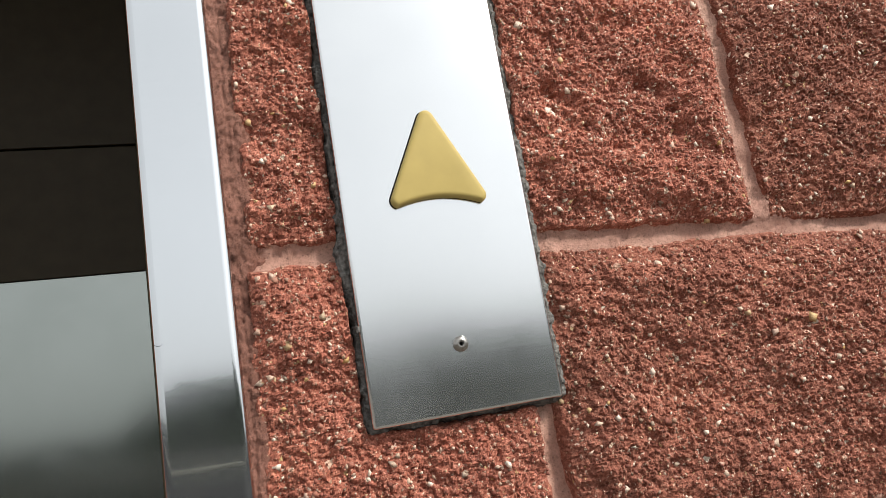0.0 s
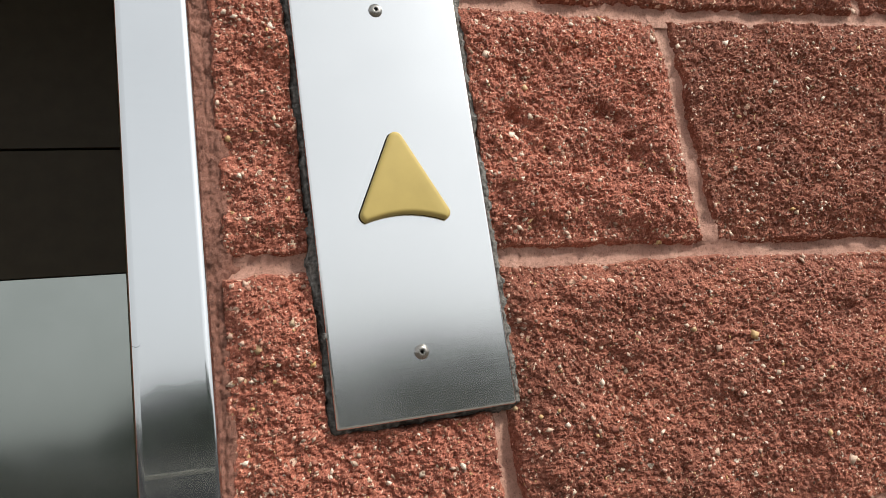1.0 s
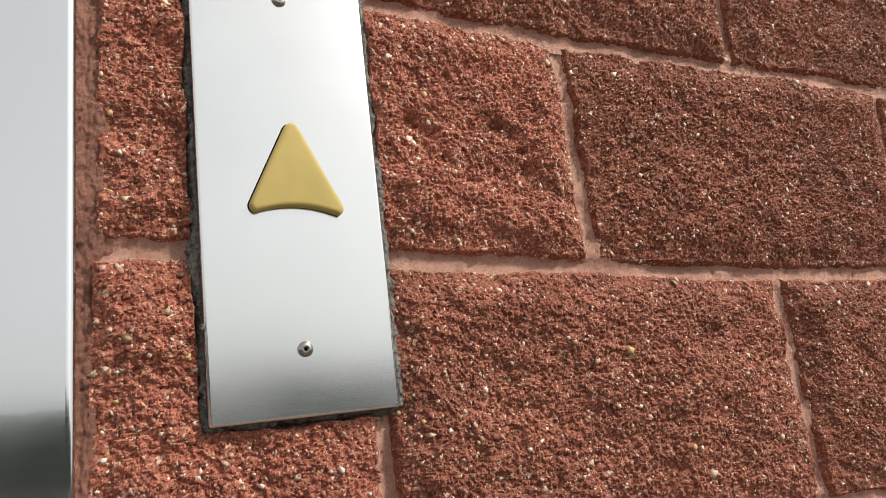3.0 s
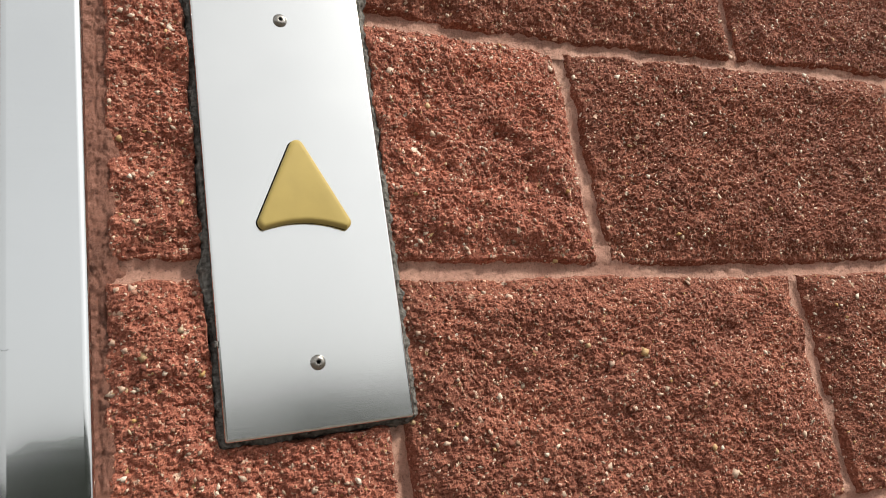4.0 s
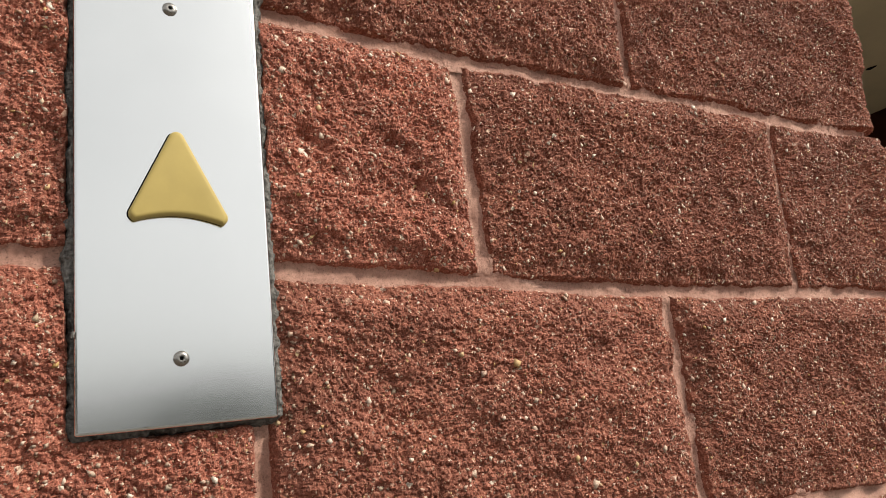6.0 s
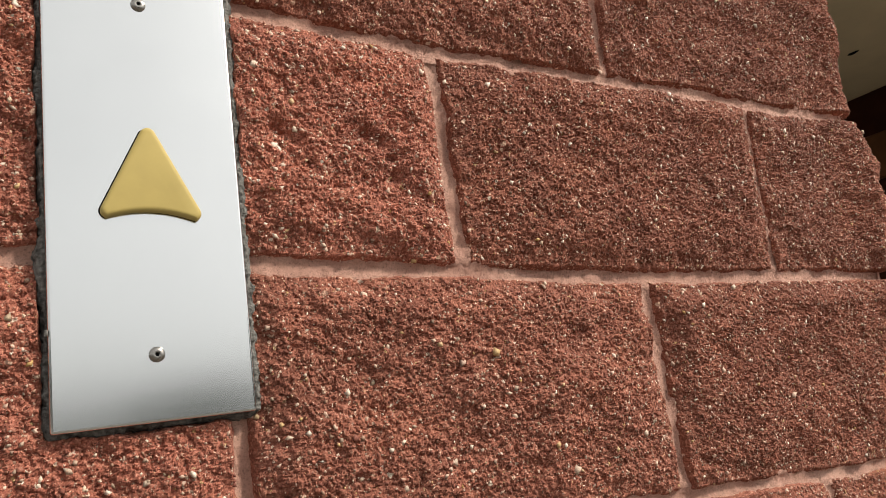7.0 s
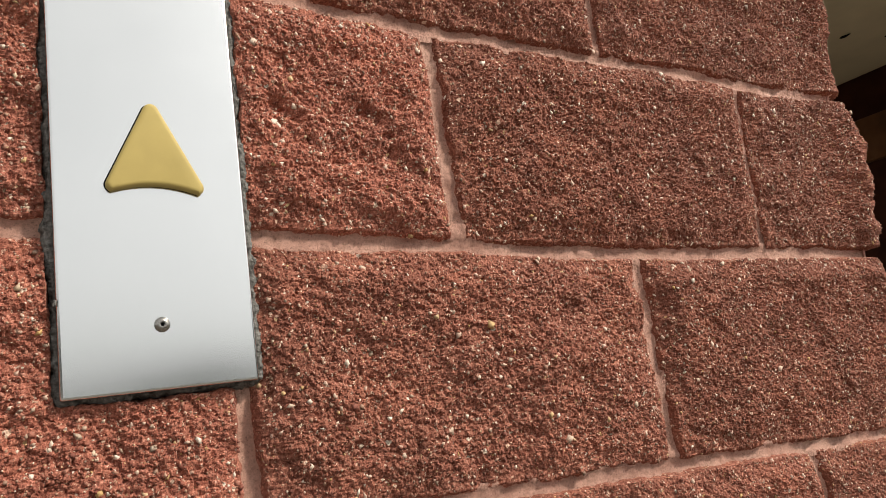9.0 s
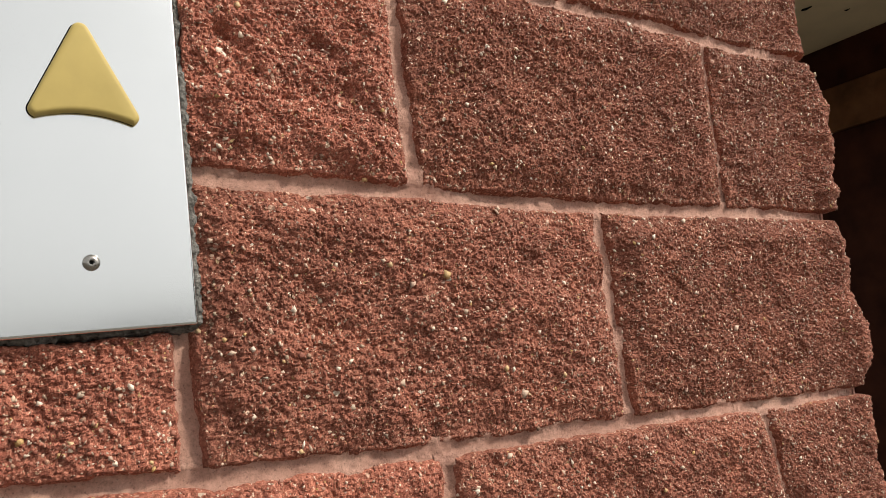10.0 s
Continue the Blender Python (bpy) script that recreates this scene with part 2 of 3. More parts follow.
def value_noise(x, y, seed):
    """Smooth noise of arrays x, y with cells of size 1, from -1 to 1."""
    xi, yi = np.floor(x).astype(np.int64), np.floor(y).astype(np.int64)
    fx, fy = x - xi, y - yi
    fx, fy = fx * fx * fx * (fx * (fx * 6 - 15) + 10), fy * fy * fy * (fy * (fy * 6 - 15) + 10)

    def lattice(a, b):
        h = (a * 374761393 + b * 668265263 + seed * 974634777) & 0x7FFFFFFF
        h = ((h ^ (h >> 13)) * 1274126177) & 0x7FFFFFFF
        h = ((h ^ (h >> 15)) * 2246822519) & 0x7FFFFFFF
        return (h ^ (h >> 16)) / 0x3FFFFFFF - 1.0

    a = lattice(xi, yi) * (1 - fx) + lattice(xi + 1, yi) * fx
    b = lattice(xi, yi + 1) * (1 - fx) + lattice(xi + 1, yi + 1) * fx
    return a * (1 - fy) + b * fy


def rough(x, y, size, seed, octaves=3, gain=0.5):
    total, amp = 0, 1.0
    for k in range(octaves):
        c, s = math.cos(0.6 * k + 0.3), math.sin(0.6 * k + 0.3)
        total = total + amp * value_noise((c * x - s * y) / size + 17 * k, (s * x + c * y) / size + 9 * k, seed + 31 * k)
        amp, size = amp * gain, size / 2.05
    return total


def smooth(a, lo, hi):
    t = np.clip((a - lo) / (hi - lo), 0, 1)
    return t * t * (3 - 2 * t)


def grains(x, y, size, seed):
    """Broken grains: each cell of a jittered lattice is a small dome with its own height and slope, with crevices between."""
    x, y = x / size, y / size
    xi, yi = np.floor(x).astype(np.int64), np.floor(y).astype(np.int64)
    best = np.full(x.shape, 9.0)
    height = np.zeros(x.shape)

    def dice(a, b, k):
        h = (a * 374761393 + b * 668265263 + (seed * 7 + k) * 974634777) & 0x7FFFFFFF
        h = ((h ^ (h >> 13)) * 1274126177) & 0x7FFFFFFF
        h = ((h ^ (h >> 15)) * 2246822519) & 0x7FFFFFFF
        return ((h ^ (h >> 16)) & 0xFFFF) / 65535.0

    for i in (-1, 0, 1):
        for j in (-1, 0, 1):
            a, b = xi + i, yi + j
            dx, dy = x - a - dice(a, b, 1), y - b - dice(a, b, 2)
            d = dx * dx + dy * dy
            h = 0.45 * dice(a, b, 3) + 1.3 * (dice(a, b, 4) - 0.5) * dx + 1.3 * (dice(a, b, 5) - 0.5) * dy - 0.85 * d
            near = d < best
            best = np.where(near, d, best)
            height = np.where(near, h, height)
    return np.maximum(height, -0.6)


def sheet(name, X, Y, Z, mat, parent=None, faceted=False):
    """One mesh over a grid of points."""
    rows, cols = X.shape
    me = bpy.data.meshes.new(name)
    co = np.stack([X, Y, Z], -1).reshape(-1, 3)
    i = np.arange(rows * cols).reshape(rows, cols)
    quads = np.stack([i[:-1, :-1], i[:-1, 1:], i[1:, 1:], i[1:, :-1]], -1).reshape(-1, 4)
    me.vertices.add(len(co))
    me.vertices.foreach_set("co", co.astype(np.float32).ravel())
    me.loops.add(quads.size)
    me.loops.foreach_set("vertex_index", quads.astype(np.int32).ravel())
    me.polygons.add(len(quads))
    me.polygons.foreach_set("loop_start", np.arange(0, quads.size, 4, dtype=np.int32))
    me.polygons.foreach_set("use_smooth", np.full(len(quads), not faceted))
    me.update(calc_edges=True)
    me.materials.append(mat)
    ob = new(name, me)
    if parent is not None:
        ob.parent = parent
    return ob


# ---- ground and distance ----
bm = box(-400, 400, -400, 400, -0.3, 0.0)
tagged(part("ground", bm, PAVING), "wide dark grey asphalt ground in front of the wall", "ground", kind="structure")

# Unseen pavement, added to bounce light up onto the wall and ceiling.
bm = box(-8.0, 6.0, -4.5, 7.0, 0.0, 0.012, 0.004)
tagged(part("pavement", bm, BOUNCE_SLAB), "unseen grey concrete pavement along the wall foot, added to bounce light", "pavement", kind="structure")

bm = box(-60, 60, -15.6, -15.45, 0.0, 0.09, 0.02)
tagged(part("kerb", bm, KERB), "long pale concrete kerb across the asphalt", "kerb", kind="structure")


def hedge():
    a = np.linspace(-70, 70, 400)
    b = np.linspace(0, 1, 24)
    A, B = np.meshgrid(a, b)
    top = 0.8 + 1.75 * smooth(a, -6.0, -2.4) + 1.0 * smooth(a, 2.2, 8.0) + 0.25 * rough(a, a * 0, 5.0, 3, 3)
    X = A
    Z = np.minimum(B * 1.5, 1) * top[None, :] + 0.18 * rough(A, B * 6, 0.9, 5, 3) * (B > 0.05)
    Y = -30 - 3.0 * np.clip(B * 1.5 - 1, 0, 1) * 2 + 0.6 * rough(A, B * 4, 1.4, 8, 3)
    ob = sheet("hedge_backdrop", X[:, ::-1], Y[:, ::-1], Z[:, ::-1] - 0.05, LEAF)
    return tagged(ob, "distant dark green uneven hedge at the far side of the asphalt", "hedge", kind="structure")


hedge()

# ---- wall: courses of split-face blocks ----
# heights of the bed joints along the wall
BEDS = [
    ((-0.2, 0.9), (0.627, 0.592)),
    ((-0.2, -0.05, 0.03, 0.1, 0.2, 0.3, 0.4, 0.58, 0.79), (0.829, 0.8275, 0.820, 0.817, 0.8115, 0.809, 0.807, 0.800, 0.794)),
    ((-0.2, -0.1, 0.035, 0.1, 0.2, 0.29, 0.39, 0.5, 0.59, 0.78), (1.011, 1.009, 1.0055, 1.004, 1.002, 0.9995, 0.998, 0.998, 1.0005, 1.0005)),
    ((-0.15, -0.1, 0.035, 0.1, 0.19, 0.29, 0.39, 0.5, 0.59, 0.76), (1.1985, 1.1955, 1.1935, 1.190, 1.1875, 1.1905, 1.191, 1.195, 1.193, 1.197)),
    ((-0.2, 0.68, 0.79), (1.392, 1.399, 1.407)),
    ((-0.2, 0.9), (1.60, 1.62)),
]
CORNER = 0.789
LEFT = -0.1495
FIRST = -0.1535


def bed(i, x):
    if i < 0:
        return 0 * x + 0.6 + 0.2 * i
    if i >= len(BEDS):
        return 0 * x + 1.62 + 0.2 * (i - len(BEDS) + 1)
    return np.interp(x, *BEDS[i])


# hollows and large chips of the broken faces: x, height, size, depth
HOLLOWS = [(0.118, 1.105, 0.008, 0.008), (0.130, 1.097, 0.007, 0.007), (0.052, 1.101, 0.008, 0.008), (0.140, 1.072, 0.007, 0.006), (0.137, 1.086, 0.006, 0.006), (0.092, 1.062, 0.005, 0.005), (0.098, 1.150, 0.006, 0.006), (0.062, 1.093, 0.006, 0.005)]
LARGE_CHIPS = [(0.067, 1.135, 0.0022), (0.092, 1.158, 0.0026), (0.139, 1.08, 0.0026), (0.131, 1.046, 0.0042), (0.148, 1.06, 0.0024), (0.238, 1.103, 0.0030), (0.390, 1.149, 0.0026), (0.160, 0.945, 0.0034), (0.109, 0.934, 0.0026), (0.087, 0.915, 0.0028), (0.228, 0.915, 0.0028), (0.326, 0.929, 0.0034), (0.255, 0.865, 0.0036), (0.272, 0.845, 0.0055), (0.121, 0.858, 0.0028), (0.065, 0.876, 0.0028), (0.044, 0.892, 0.0026), (0.052, 0.845, 0.0034), (0.289, 1.03, 0.0024), (0.053, 1.028, 0.0034), (0.666, 0.879, 0.0030), (-0.127, 0.958, 0.0042), (-0.138, 0.943, 0.0024), (-0.111, 0.907, 0.0024), (-0.133, 0.872, 0.0034), (-0.103, 0.843, 0.0026), (-0.027, 0.878, 0.0024), (0.165, 0.863, 0.0030), (0.190, 0.877, 0.0024), (0.124, 1.101, 0.0022), (0.118, 1.106, 0.0020)]

# the call plate, which is let into the blocks
PX0, PX1, PZ0, PZ1, PLEAN = -0.0917, 0.0207, 0.9092, 1.2078, 1.6
PMX, PMZ = (PX0 + PX1) / 2, (PZ0 + PZ1) / 2


def plate_reach(X, Z):
    """How far a point of the wall lies outside the plate."""
    c, s = math.cos(radians(PLEAN)), math.sin(radians(PLEAN))
    U = c * (X - PMX) + s * (Z - PMZ)
    V = -s * (X - PMX) + c * (Z - PMZ)
    return np.maximum(np.abs(U) - (PX1 - PX0) / 2, np.abs(V) - (PZ1 - PZ0) / 2)


OCTA = np.array([(1, 0, 0), (0, 1, 0), (-1, 0, 0), (0, -1, 0), (0, 0, 1), (0, 0, -1)], float)
OCTA_FACES = np.array([(0, 1, 4), (1, 2, 4), (2, 3, 4), (3, 0, 4), (1, 0, 5), (2, 1, 5), (3, 2, 5), (0, 3, 5)])


def stones(name, label, block, shape, centre, normal, size, flat, sink, mat, seed, tint):
    """Broken stones bedded in the face of a block, in one mesh."""
    verts, tris = shape
    count, k = len(centre), len(verts)
    rng = np.random.default_rng(seed)
    axes = np.linalg.qr(rng.normal(size=(count, 3, 3)))[0]
    stretch = rng.uniform(0.55, 1.6, (count, 1, 3)) * rng.uniform(0.5, 1.35, (count, k, 1))
    co = np.einsum("nij,nkj->nki", axes, verts[None] * stretch) * size[:, None, None]
    depth = np.einsum("nki,ni->nk", co, normal)
    co = co - flat * depth[:, :, None] * normal[:, None, :]
    co = co + centre[:, None, :] + normal[:, None, :] * (size * rng.uniform(sink[0], sink[1], count))[:, None, None]
    faces = (tris[None] + k * np.arange(count)[:, None, None]).reshape(-1, 3)
    me = bpy.data.meshes.new(name)
    me.vertices.add(count * k)
    me.vertices.foreach_set("co", co.astype(np.float32).ravel())
    me.loops.add(faces.size)
    me.loops.foreach_set("vertex_index", faces.astype(np.int32).ravel())
    me.polygons.add(len(faces))
    me.polygons.foreach_set("loop_start", np.arange(0, faces.size, 3, dtype=np.int32))
    me.update(calc_edges=True)
    me.materials.append(mat)
    ob = new(name, me)
    ob.parent = block
    ob.color = (*tint, 1)
    return tagged(ob, label, kind="stuff")


def aggregate(block, at, normal, area, seed, tint):
    rng = np.random.default_rng(seed)
    n = int(area * 85000)
    pick = rng.integers(0, len(at), n)
    size = 0.00055 + 0.0011 * rng.random(n) ** 2.0
    stones("aggregate", "red and tan crushed grit", block, (OCTA, OCTA_FACES), at[pick], normal[pick], size, 0.55, (-0.25, 0.15), STONES, seed, tint)
    n = int(area * 9500)
    pick = rng.integers(0, len(at), n)
    size = 0.0008 + 0.0018 * rng.random(n) ** 3.0
    stones("pale_chips", "cream, white and tan stone chips", block, (OCTA, OCTA_FACES), at[pick], normal[pick], size, 0.56, (-0.18, 0.14), CHIPS, seed + 1, (1, 1, 1))
    # the few large chips that stand out in this block
    near = [(x, z, r) for x, z, r in LARGE_CHIPS if np.min((at[:, 0] - x) ** 2 + (at[:, 2] - z) ** 2) < 0.002 ** 2]
    if near:
        pick = np.array([np.argmin((at[:, 0] - x) ** 2 + (at[:, 2] - z) ** 2) for x, z, r in near])
        stones("large_chips", "large cream stone chips", block, (OCTA, OCTA_FACES), at[pick], normal[pick], np.array([0.75 * r for x, z, r in near]), 0.5, (-0.1, 0.15), CHIPS, seed + 2, (1, 1, 1))


def split_face_block(parent, course, x0, x1, seed, fine=0.0016, tint=(1, 1, 1), proud=0.009, corner=False, bulge=0.0):
    """A block between two head joints, its face broken rough; at the corner it turns into the side wall."""
    gap, side = 0.0038, 0.0042
    lean_a, lean_b = x0[1] - x0[0], x1[1] - x1[0]
    a, b = (x0[0] + x0[1]) / 2 + side, (x1[0] + x1[1]) / 2 - side
    r, back = 0.014, 0.20
    if corner:
        b = CORNER
        length = (b - r - a) + r * math.pi / 2 + back
    else:
        length = b - a
    nu, nv = max(6, int(length / fine)), max(6, int(0.19 / fine))
    S, V = np.meshgrid(np.linspace(0, length, nu), np.linspace(0, 1, nv))
    flat = (b - r - a) if corner else length
    arc = np.clip((S - flat) / r, 0, math.pi / 2) if corner else 0 * S
    past = np.clip(S - flat - r * math.pi / 2, 0, None) if corner else 0 * S
    along = np.clip(S / flat, 0, 1)
    X = a + np.minimum(S, flat) + r * np.sin(arc) + (V - 0.5) * (lean_a * (1 - along) + (0 if corner else lean_b) * along)
    Y = r * (1 - np.cos(arc)) + past
    NX, NY = np.sin(arc), -np.cos(arc)
    lo, hi = bed(course, X) + gap, bed(course + 1, X) - gap
    Z = lo + (hi - lo) * V
    # outline of the face, uneven
    wander = 0.0016 * rough(S, Z, 0.03, seed + 7, 3) + 0.0008 * rough(S, Z, 0.006, seed + 8, 2)
    edge = np.minimum(np.minimum(Z - lo, hi - Z), S if corner else np.minimum(S, length - S)) + wander
    rim = smooth(edge, -0.001, 0.0042)
    swell = smooth(edge, 0.0, 0.028)
    face = 0.0034 + proud * swell + 0.0042 * swell * rough(S, Z, 0.085, seed, 2) + 0.0031 * rough(S, Z, 0.028, seed + 1, 3)
    lump = rough(S, Z, 0.0125, seed + 2, 3, 0.6)
    crumb = rough(S, Z, 0.0052, seed + 4, 2, 0.6)
    pit = np.clip(rough(S, Z, 0.009, seed + 6, 2) - 0.55, 0, 1)
    grit = 0.0010 * lump + 0.0006 * crumb + 0.0016 * grains(S + 0.0022 * crumb, Z + 0.0012 * lump, 0.0066, seed + 3) + 0.0022 * grains(S + 0.0011 * crumb, Z * 1.05 + 0.0008 * lump, 0.0035, seed + 9) + 0.0016 * grains(S, Z, 0.0022, seed + 13) - 0.0008 * pit
    H = -0.005 + rim * (0.005 + face) + (0.25 + 0.35 * rim + 0.4 * swell) * grit
    for hx, hz, size, depth in HOLLOWS:
        H = H - depth * np.exp(-((X - hx) ** 2 + 1.6 * (Z - hz) ** 2) / size ** 2 + 0.5 * lump) * (Y < 0.02)
    if corner:
        turn = smooth(S, flat - 0.06, flat + 0.01)
        H = H + turn * rim * (bulge + 0.006 * rough(S * 0.2, Z, 0.06, seed + 11, 2))
    # let into: the block is cut away behind the plate
    out = plate_reach(X, Z) + 0.0015 * rough(X, Z, 0.012, seed + 5, 3)
    H = np.where(Y < 0.03, H - (H + 0.012) * (1 - smooth(out, 0.0008, 0.0042)), H)
    PX, PY = X + NX * H, Y + NY * H
    ob = sheet("split_face_block", PX, PY, Z, BLOCK, parent, faceted=True)
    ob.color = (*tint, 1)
    if fine < 0.004:
        keep = (rim > 0.85) & (out > 0.005) & (past < 0.05)
        at = np.stack([PX[keep], PY[keep], Z[keep]], -1)
        normal = np.stack([NX[keep], NY[keep], 0 * NX[keep]], -1)
        aggregate(ob, at, normal, length * 0.19, seed, tint)
    return ob


wall = empty("wall_front", "red split-face concrete block wall with pink mortar joints", "wall", kind="structure")
core = part("wall_core", box(LEFT, CORNER - 0.03, 0.03, 0.24, 0.0, 2.62), RENDER, wall)


def mortar_strip(along, across, path, seed, ends=0.0):
    """A tooled joint: hollow across, sandy, running along a path that gives x and z for a place on it."""
    U, W = np.meshgrid(along, across)
    X, Z = path(U, W)
    # a head joint dips under the bed joints at its ends
    reach = np.minimum(U - along[0], along[-1] - U)
    back = ends * (0.0003 + 0.004 * (1 - smooth(reach, 0.002, 0.010)))
    groove = 0.0012 - 0.0022 * np.clip(1 - (W / 0.0075) ** 2, 0, 1) * (1 - ends + ends * smooth(reach, 0.010, 0.022))
    H = groove + 0.0007 * rough(X, Z, 0.02, seed, 3) + 0.0005 * rough(X, Z, 0.006, seed + 2, 2) + 0.0005 * grains(X, Z, 0.0026, seed + 4)
    chip = np.clip(rough(X, Z, 0.011, seed + 6, 2) - 0.75, 0, 1)
    return sheet("mortar", X, 0.001 + back - H + 0.002 * chip, Z, MORTAR, wall)


def mortar_bed():
    X, Z = np.meshgrid(np.linspace(LEFT - 0.004, CORNER - 0.012, 120), np.linspace(0.55, 1.68, 140))
    sheet("mortar_backing", X, 0.004 + 0 * X, Z, MORTAR, wall)
    across = np.linspace(-0.0105, 0.0105, 18)
    for i in range(len(BEDS)):
        mortar_strip(np.arange(LEFT - 0.004, CORNER - 0.010, 0.0012), across, lambda u, w: (u, bed(i, u) + w), 91 + 13 * i)


def mortar_head(course, foot, top):
    z0, z1 = float(bed(course, foot)), float(bed(course + 1, top))
    mortar_strip(np.arange(z0 - 0.002, z1 + 0.005, 0.0012), np.linspace(0.0105, -0.0105, 18), lambda u, w: (foot + (top - foot) * (u - z0) / (z1 - z0) + w, u), 300 + 13 * course + int(900 * foot), 1.0)


mortar_bed()


def jamb_joint():
    """The rough, cracked joint between the blocks and the steel jamb."""
    X, Z = np.meshgrid(np.arange(-0.158, -0.128, 0.0006), np.arange(0.55, 1.68, 0.0012))
    edge = -0.1410 - 0.0048 * smooth(-Z, -1.03, -0.99) + 0.0022 * rough(Z, Z * 0, 0.035, 95, 3)
    H = 0.0032 - 0.0024 * smooth(X - edge, -0.002, 0.006) - 0.004 * smooth(X - edge + 0.002 * rough(X, Z, 0.008, 94, 2), 0.0, 0.010)
    H = H + 0.0007 * rough(X, Z, 0.006, 96, 3) + 0.0017 * grains(X * 1.2, Z, 0.0036, 99)
    crack = np.abs(X + 0.1495 + 0.0012 * rough(Z, Z * 0, 0.010, 97, 3))
    H = H - 0.001 * (1 - smooth(crack, 0.0003, 0.0016)) * smooth(rough(Z, Z * 0, 0.05, 98, 2), -0.6, 0.2)
    return sheet("jamb_joint", X, -H, Z, JOINT, wall)


jamb_joint()
bm = box(CORNER - 0.0165, CORNER - 0.0125, 0.0, 0.22, 0.0, 2.62)
part("mortar", bm, MORTAR, wall)
bm = box(LEFT, CORNER - 0.014, 0.002, 0.03, 0.0, 0.552)
part("mortar", bm, MORTAR, wall)
bm = box(LEFT, CORNER - 0.014, 0.002, 0.03, 1.676, 2.62)
part("mortar", bm, MORTAR, wall)

# Blocks' own tones, dimmed further right to paint in the light's falloff.
RED, BRICK_DIM, BROWN_DIM = (0.755, 0.72, 0.69), (0.61, 0.60, 0.57), (0.515, 0.49, 0.45)
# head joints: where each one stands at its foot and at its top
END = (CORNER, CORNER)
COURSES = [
    (0, ((FIRST, FIRST), (0.212, 0.200), (0.621, 0.592)), (RED, BRICK_DIM, BROWN_DIM), 0.006),
    (1, ((FIRST, FIRST), (0.020, 0.016), (0.395, 0.388)), (RED, BRICK_DIM, BROWN_DIM), 0.010),
    (2, ((FIRST + 0.0035, FIRST + 0.0035), (0.196, 0.188), (0.580, 0.586)), (RED, BROWN_DIM, BROWN_DIM), 0.012),
    (3, ((FIRST + 0.003, FIRST + 0.003), (0.001, -0.014), (0.382, 0.384)), (RED, BROWN_DIM, BROWN_DIM), 0.004),
    (4, ((FIRST + 0.003, FIRST + 0.003), (0.2, 0.2), (0.6, 0.6)), (BRICK_DIM, BROWN_DIM, BROWN_DIM), 0.010),
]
for course, starts, tints, bulge in COURSES:
    for k, x0 in enumerate(starts):
        last = k == len(starts) - 1
        x1 = END if last else starts[k + 1]
        if k:
            mortar_head(course, *x0)
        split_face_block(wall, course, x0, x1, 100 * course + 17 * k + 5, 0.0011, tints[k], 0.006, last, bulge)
for course in (-3, -2, -1, 5, 6, 7, 8):
    starts = (LEFT, 0.2, 0.6) if course % 2 == 0 else (LEFT, 0.0, 0.4)
    for k, x0 in enumerate(starts):
        last = k == len(starts) - 1
        x1 = CORNER if last else starts[k + 1]
        split_face_block(wall, course, (x0, x0), (x1, x1), 900 + 100 * course + 17 * k, 0.008, BRICK_DIM, 0.009, last, 0.01)

# plain walls that close the place beyond the lift opening
tagged(part("wall_left", box(-6.0, -1.15, 0.0, 0.24, 0.0, 2.62), RENDER), "plain red masonry wall beyond the lift opening", "wall", kind="structure")
tagged(part("wall_over_lift", box(-1.15, LEFT, 0.0, 0.24, 2.12, 2.62), RENDER), "plain red masonry over the lift opening", "wall", kind="structure")

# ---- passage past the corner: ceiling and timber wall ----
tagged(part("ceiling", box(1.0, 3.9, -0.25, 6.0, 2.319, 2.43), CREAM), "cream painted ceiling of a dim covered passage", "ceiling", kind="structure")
# Black discs under the ceiling paint in the shade of chipped holes.
for hx, hy, hr in ((3.232, 1.172, 0.022), (3.445, 1.092, 0.012)):
    bm = bmesh.new()
    ring = [bm.verts.new((hx + 0.6 * hr * (1 + 0.3 * math.sin(3 * a)) * math.cos(a), hy + 1.2 * hr * math.sin(a), 2.3172)) for a in np.linspace(0, 2 * math.pi, 14, endpoint=False)]
    inner = [bm.verts.new((v.co.x * 0.9 + hx * 0.1, v.co.y * 0.9 + hy * 0.1, 2.3157)) for v in ring]
    for k in range(14):
        bm.faces.new((ring[k], ring[(k + 1) % 14], inner[(k + 1) % 14], inner[k]))
    bm.faces.new(inner[::-1])
    part("hole_shade_disc", bm, SHADOW_GAP, bpy.data.objects["ceiling"], "black disc painting the shade of a chipped hole")

timber = empty("wall_timber", "dark stained timber wall of the covered passage", "wall", kind="structure")
part("boarding", box(3.8, 3.95, 0.2, 6.0, 0.0, 2.317), TIMBER, timber)
part("rail", box(3.76, 3.797, 0.2, 6.0, 1.851, 2.084, 0.006), RAIL, timber, "brown stained timber rail")
tagged(part("wall_back", box(-1.5, 4.0, 6.0, 6.15, 0.0, 2.6), TIMBER), "dark wall closing the covered passage", "wall", kind="structure")

